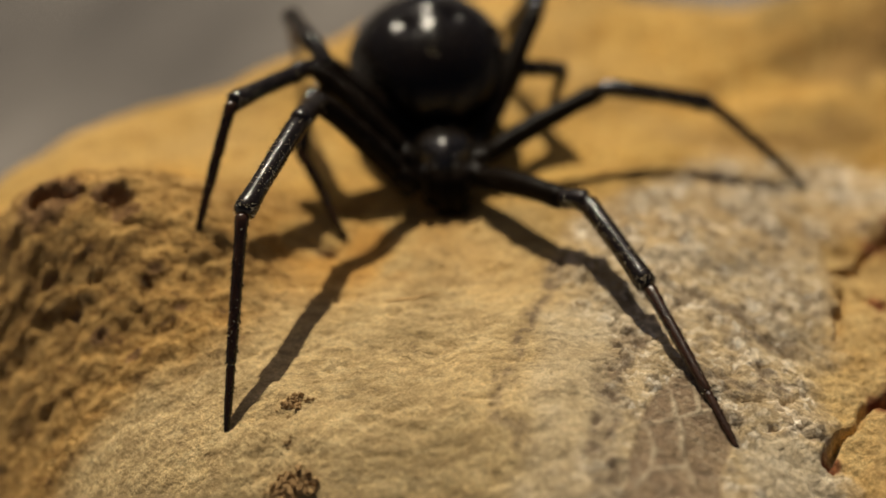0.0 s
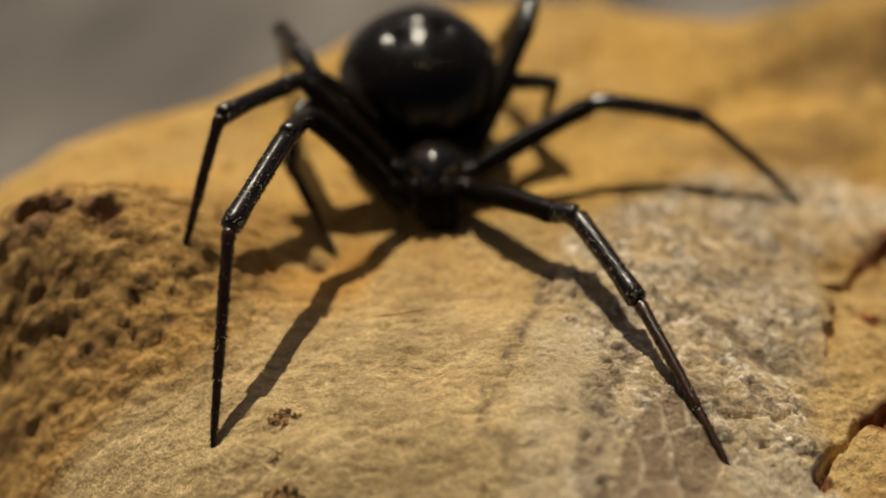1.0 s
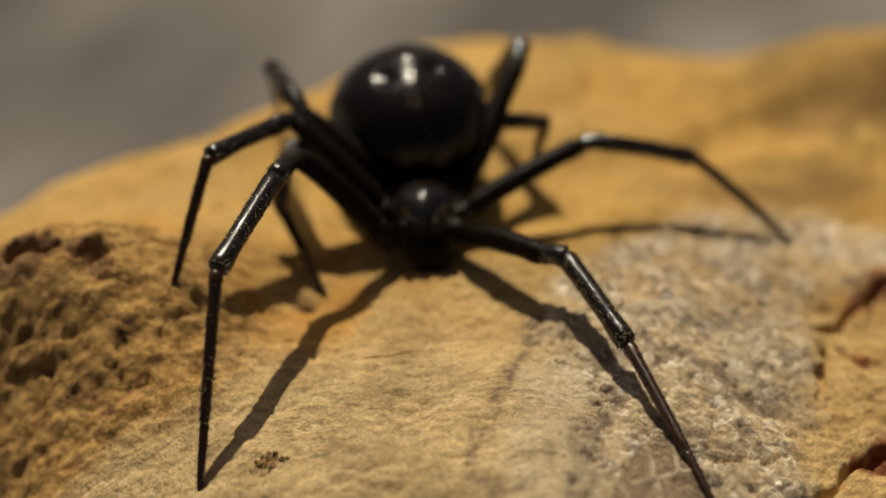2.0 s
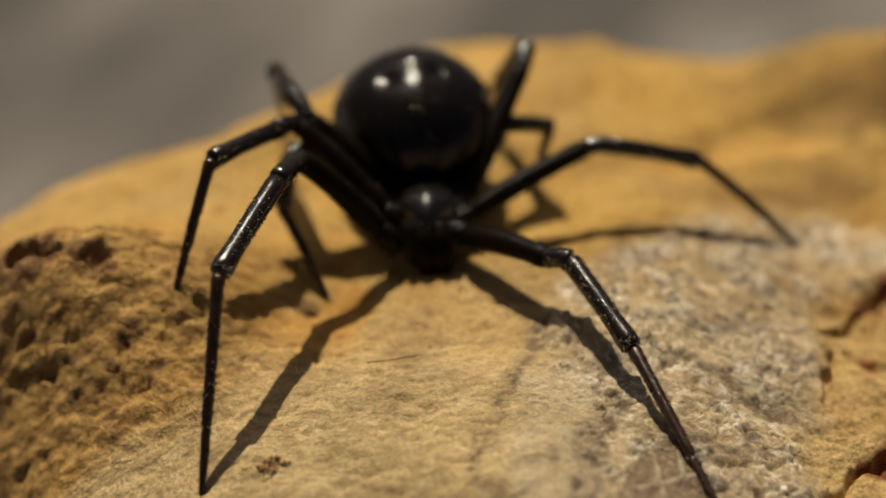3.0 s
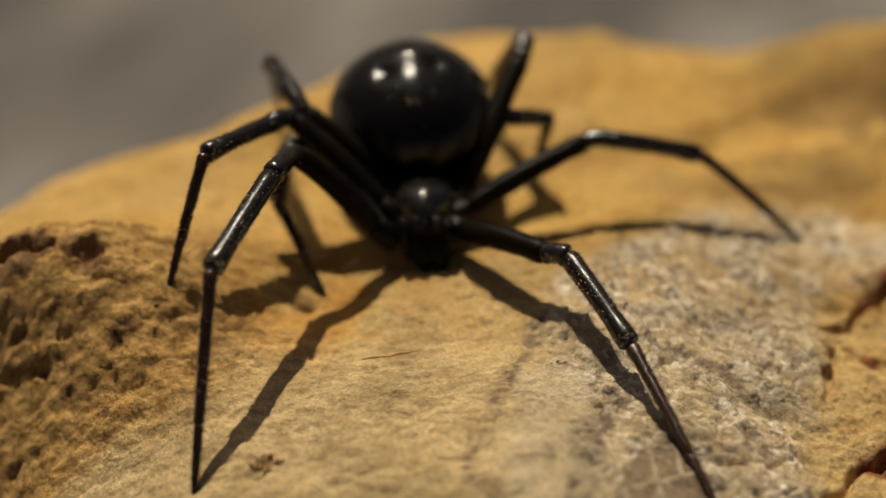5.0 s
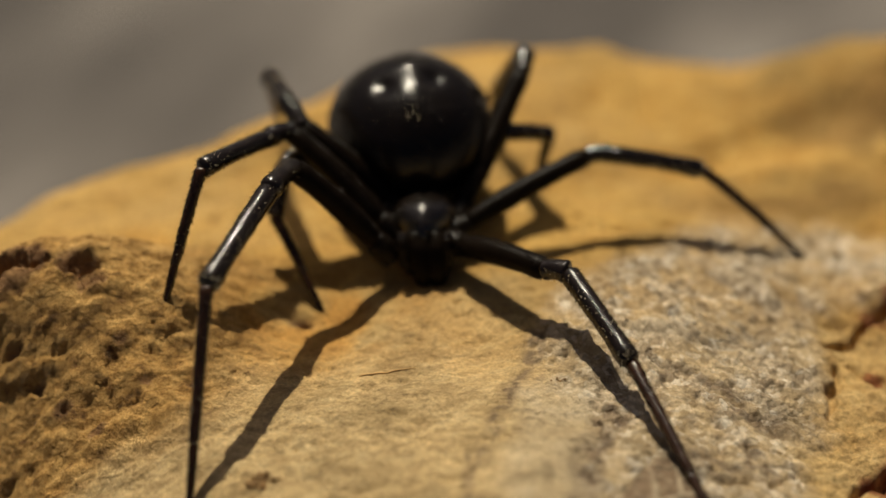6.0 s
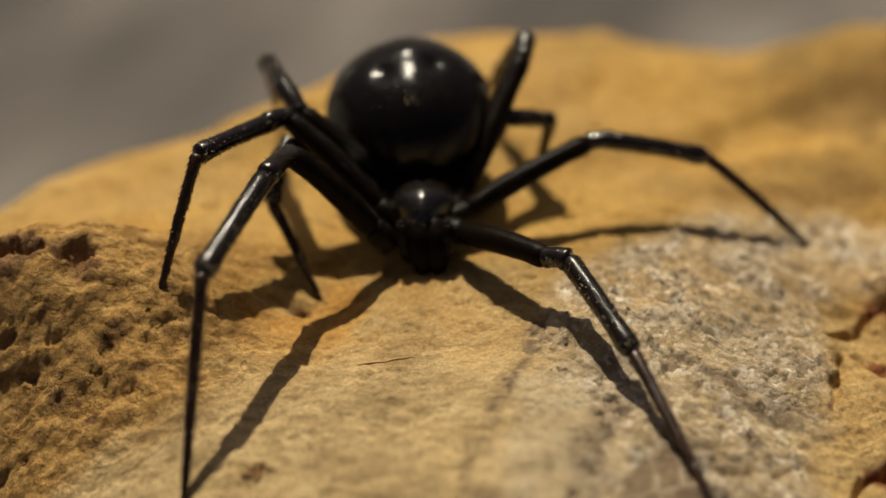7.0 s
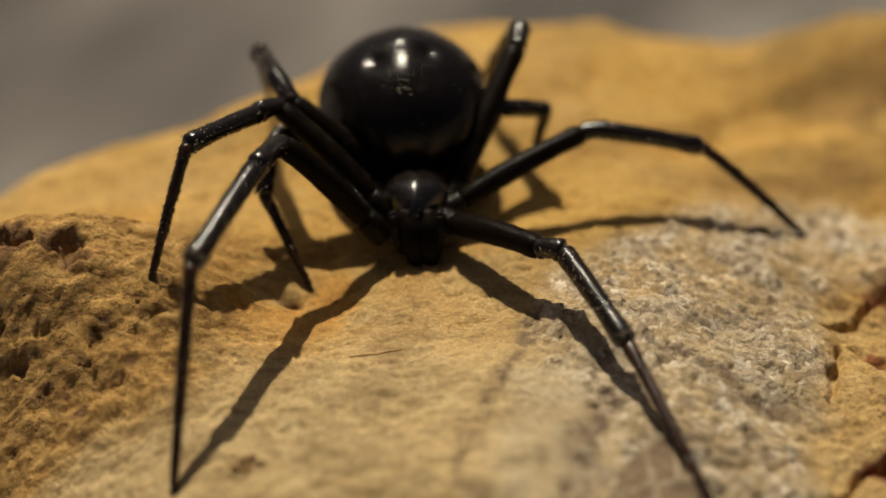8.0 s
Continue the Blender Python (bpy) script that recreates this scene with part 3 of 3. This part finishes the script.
def build_spider():
    rng = random.Random(11)
    thing = tagged(new("spider"), "glossy black spider with long thin legs standing on rock", "spider")
    # abdomen: an egg with its broad back raised, a keeled middle and two pits on the back
    bm = bmesh.new()
    bmesh.ops.create_uvsphere(bm, u_segments=128, v_segments=96, radius=1.0)
    tilt = Euler((radians(-16), 0, radians(6))).to_matrix()
    middle = Vector((-2.50, 11.0, 5.45))
    pits = [(Vector((-0.35, -0.47, 0.80)).normalized(), 0.13), (Vector((0.27, -0.43, 0.85)).normalized(), 0.12)]

    def skin(p):
        keel = 0.016 * math.exp(-((p.x / 0.15) ** 2)) * max(0, p.z)
        fold = 0.026 * math.exp(-(((p.y + 0.25) / 0.07) ** 2)) * math.exp(-((p.x / 0.22) ** 2)) * max(0, p.z)
        dent = sum(0.065 * (r / 0.13) * math.exp(-(((p - c).length / r) ** 2)) for c, r in pits)
        return tilt @ (Vector((p.x * 6.48 * (1.0 + 0.06 * p.y), p.y * 6.9, p.z * 6.05)) * (1 + keel + fold - dent)) + middle

    for v in bm.verts:
        v.co = skin(v.co.copy())
    coat = bmesh.new()
    for _ in range(1400):
        u = Vector((rng.gauss(0, 1), rng.gauss(0, 1), rng.gauss(0, 1))).normalized()
        bristle(coat, skin(u) - (tilt @ u) * 0.03, (tilt @ (u + Vector((0, 0.7, 0)))).normalized(), rng.uniform(0.2, 0.42), 0.02)
    abdomen = part("abdomen", bm, BELLY, thing, "round glossy black abdomen", (-2.69, 4.0, 4.0))
    # glints on the abdomen, added as tiny pale specks
    glints = bmesh.new()
    for k in range(90):
        wide = 0.10 if k < 20 else 0.40
        u = Vector((rng.gauss(0.0, wide), -0.74 + rng.gauss(0, 0.12), 0.58 + rng.gauss(0, 0.4 * wide + 0.06))).normalized()
        speck(glints, skin(u), rng.uniform(0.03, 0.06) if k < 20 else rng.uniform(0.015, 0.035), rng)
    tagged(part("glints", glints, GLINT_SPECKS, abdomen, "small pale specks imitating glints", (-2.69, 4.0, 4.0)), kind="stuff")
    tagged(part("bristles", coat, LEG, abdomen, "fine short dark bristles", (-2.69, 4.0, 4.0)), kind="stuff")
    # carapace and head
    bm = bmesh.new()
    bmesh.ops.create_uvsphere(bm, u_segments=64, v_segments=48, radius=1.0)
    for v in bm.verts:
        p = v.co.copy()
        narrow = 1.0 - 0.40 * float(smooth(0.1, -0.9, p.y))
        high = 1.0 + 0.30 * float(smooth(0.4, -0.5, p.y))
        groove = 0.05 * math.exp(-((p.x / 0.12) ** 2)) * float(smooth(0.0, 0.5, p.y)) * max(0, p.z)
        keel = 0.11 * math.exp(-((p.x / 0.36) ** 2)) * max(0, p.z)
        flat = math.copysign(math.sqrt(max(0.0, 1 - (1 - min(1.0, p.z * p.z)) ** 1.5)), p.z)
        lean = 0.16 * p.y * 3.1 * max(0, p.z)
        v.co = Vector((p.x * 2.4 * narrow - 1.45 + 0.1 * p.y, p.y * 3.1 + 2.4, (flat + keel) * 1.65 * high + lean + 3.45)) * (1 - groove)
    part("carapace", bm, SHELL, thing, "domed black carapace", (-1.5, 2.6, 3.2))
    # eyes in two rows
    for dx, y, z, r in ((-0.42, 0.05, 5.05, 0.14), (0.42, 0.05, 5.05, 0.14), (-0.95, 0.35, 4.90, 0.12), (0.95, 0.35, 4.90, 0.12),
                        (-0.36, -0.42, 4.45, 0.14), (0.36, -0.42, 4.45, 0.14), (-0.92, -0.10, 4.40, 0.12), (0.92, -0.10, 4.40, 0.12)):
        bm = bmesh.new()
        bmesh.ops.create_icosphere(bm, subdivisions=3, radius=r * 0.8, matrix=Matrix.Translation((-1.5 + dx, y + 0.05, z)))
        part("eye", bm, EYE, thing, "", (-1.5 + dx, y, z))
    # jaws with fangs, and feelers
    for s in (-1, 1):
        root = Vector((-1.30 + s * 0.72, 0.35, 3.7))
        tip = Vector((-0.85 + s * 0.50, -1.5, 0.45))
        bm = segment(root, tip, [(0, 0.80), (0.3, 1.10), (0.75, 0.86), (1, 0.50)], 0.35)
        jaw = part("jaw", bm, THIGH, thing, "", root)
        bm = segment(tip, tip + Vector((-s * 0.45, 0.15, -0.35)), [(0, 0.16), (1, 0.04)], 0.05, 0)
        part("fang", bm, SHELL, jaw, "", tip)
        a = Vector((-1.3 + s * 1.6, 0.9, 2.8))
        b, c, d = Vector((-1.35 + s * 1.65, -0.5, 3.85)), Vector((-1.25 + s * 1.62, -1.0, 2.7)), Vector((-1.1 + s * 1.30, -1.2, 1.2))
        palp = part("feeler", segment(a, b, [(0, 0.55), (1, 0.46)], 0.1), LEG, thing, "", a)
        part("feeler_joint", segment(b, c, [(0, 0.42), (0.5, 0.48), (1, 0.42)], 0.08), COXA, palp, "", b)
        part("feeler_tip", segment(c, d, [(0, 0.42), (0.5, 0.46), (1, 0.18)], 0.0), COXA, palp, "", c)
    bm = segment((-2.0, 5.0, 3.0), (-2.3, 6.6, 3.4), [(0, 0.7), (1, 0.8)], 0, 0)
    part("waist", bm, SHELL, thing, "", (-2.0, 5.0, 2.6))
    for k in range(2):
        o = Vector((-4.3 + k * 0.7, 15.4, 2.8))
        part("spinneret", segment(o, o + Vector((-0.2, 0.9, -0.7)), [(0, 0.4), (1, 0.2)], 0), SHELL, thing, "", o)
    for hip, femur, patella, tibia, foot, thick, split in LEGS:
        hip, femur, patella, tibia, foot = (Vector(v) for v in (hip, femur, patella, tibia, foot))
        start = hip + (femur - hip).normalized() * 1.3
        w = thick
        coat = bmesh.new()
        leg = part("leg", segment(hip - (femur - hip).normalized() * 0.8, start, [(0, 0.95 * w), (0.6, 1.0 * w), (1, 0.85 * w)], 0, 20, 0.4, rng, coat), COXA, thing, "", hip)
        heel = tibia.lerp(foot, split) + Vector((0, 0, 0.12))
        part("femur", segment(start, femur, [(0, 0.82 * w), (0.35, 0.97 * w), (0.8, 0.84 * w), (0.94, 0.90 * w), (1, 0.70 * w)], 0.25, 160, 0.36, rng, coat), THIGH, leg, "", start)
        part("patella", segment(femur, patella, [(0, 0.64 * w), (0.06, 0.84 * w), (0.25, 0.72 * w), (0.70, 0.78 * w), (0.92, 0.88 * w), (1, 0.60 * w)], 0.18, 70, 0.36, rng, coat), LEG, leg, "", femur)
        part("tibia", segment(patella, tibia, [(0, 0.58 * w), (0.05, 0.82 * w), (0.12, 0.74 * w), (0.7, 0.70 * w), (0.90, 0.82 * w), (0.97, 0.80 * w), (1, 0.5 * w)], 0.12, 380, 0.34, rng, coat), LEG, leg, "", patella)
        part("metatarsus", segment(tibia, heel, [(0, 0.46 * w), (0.04, 0.50 * w), (0.12, 0.44 * w), (0.6, 0.40 * w), (0.96, 0.37 * w), (1, 0.32 * w)], 0.1, 520, 0.34, rng, coat), SHANK, leg, "", tibia)
        part("tarsus", segment(heel, foot, [(0, 0.32 * w), (0.6, 0.29 * w), (1, 0.17 * w)], 0.0, 160, 0.28, rng, coat), SHANK, leg, "", heel)
        # sparkle of the leg, added as pale specks along its segments
        glints = bmesh.new()
        many = 1.0 if thick > 0.97 else 0.45
        glints_along(glints, femur, patella, 0.76 * w, int(110 * many), rng)
        glints_along(glints, patella, tibia, 0.72 * w, int(380 * many), rng)
        glints_along(glints, tibia, heel, 0.42 * w, int(100 * many), rng)
        glints_along(glints, patella.lerp(tibia, 0.86), tibia, 0.82 * w, int(70 * many), rng)
        tagged(part("glints", glints, GLINT_SPECKS, leg, "pale specks on the leg imitating glints", hip), kind="stuff")
        tagged(part("bristles", coat, LEG, leg, "short dark glinting bristles", hip), kind="stuff")
    return thing


# ---- small things on the rock ----
def loose(name, bm, material, base, label, category, group=""):
    bmesh.ops.transform(bm, matrix=Matrix.Scale(MM, 4) @ Matrix.Translation(-Vector(base)), verts=bm.verts)
    me = bpy.data.meshes.new(name)
    bm.to_mesh(me)
    bm.free()
    me.materials.append(material)
    ob = new(name, me)
    ob.location = Vector(base) * MM
    return tagged(ob, label, category, group)


def build_fibre():
    pts, rad = [], []
    for k in range(19):
        t = k / 18
        x, y = -5.75 + 3.9 * t, -11.75 + 0.75 * t + 0.05 * math.sin(9 * t) + 0.03 * math.sin(23 * t)
        pts.append((x, y, top(x, y) + 0.05))
        rad.append(0.025 + 0.045 * math.sin(math.pi * min(1, 0.15 + t * 0.8)) + 0.012 * math.sin(31 * t))
    bm = ring_tube(pts, rad, 8)
    return loose("plant_fibre", bm, TWIG, pts[9], "thin dry brown plant fibre lying on the rock", "fibre")


def build_crumbs(cx, cy, size, count, seed):
    rng = random.Random(seed)
    bm = bmesh.new()
    for _ in range(count):
        x, y = cx + rng.gauss(0, 0.42) * size, cy + rng.gauss(0, 0.28) * size
        r = rng.uniform(0.04, 0.16) * size
        turn = Euler((rng.uniform(0, 6), rng.uniform(0, 6), rng.uniform(0, 6))).to_matrix().to_4x4()
        m = Matrix.Translation((x, y, top(x, y) + r * rng.uniform(0.2, 0.9))) @ turn @ Matrix.Diagonal((1.5, rng.uniform(0.4, 1.0), rng.uniform(0.3, 0.8), 1))
        made = bmesh.ops.create_icosphere(bm, subdivisions=2, radius=r, matrix=m)
        for v in made["verts"]:
            v.co += Vector((rng.uniform(-1, 1), rng.uniform(-1, 1), rng.uniform(-1, 1))) * r * 0.34
    return loose("debris_clump", bm, CRUMB, (cx, cy, top(cx, cy)), "small crumbly clump of dry brown debris", "debris", "debris on the rock")


build_spider()
build_fibre()
build_crumbs(-11.9, -22.0, 1.15, 80, 5)
build_crumbs(14.8, -3.0, 0.45, 14, 7)
build_crumbs(8.0, -12.7, 0.5, 16, 8)
build_crumbs(-13.6, -11.3, 0.5, 16, 9)
build_crumbs(-12.3, -25.2, 0.55, 18, 10)
build_crumbs(-12.2, -28.2, 1.75, 170, 6)
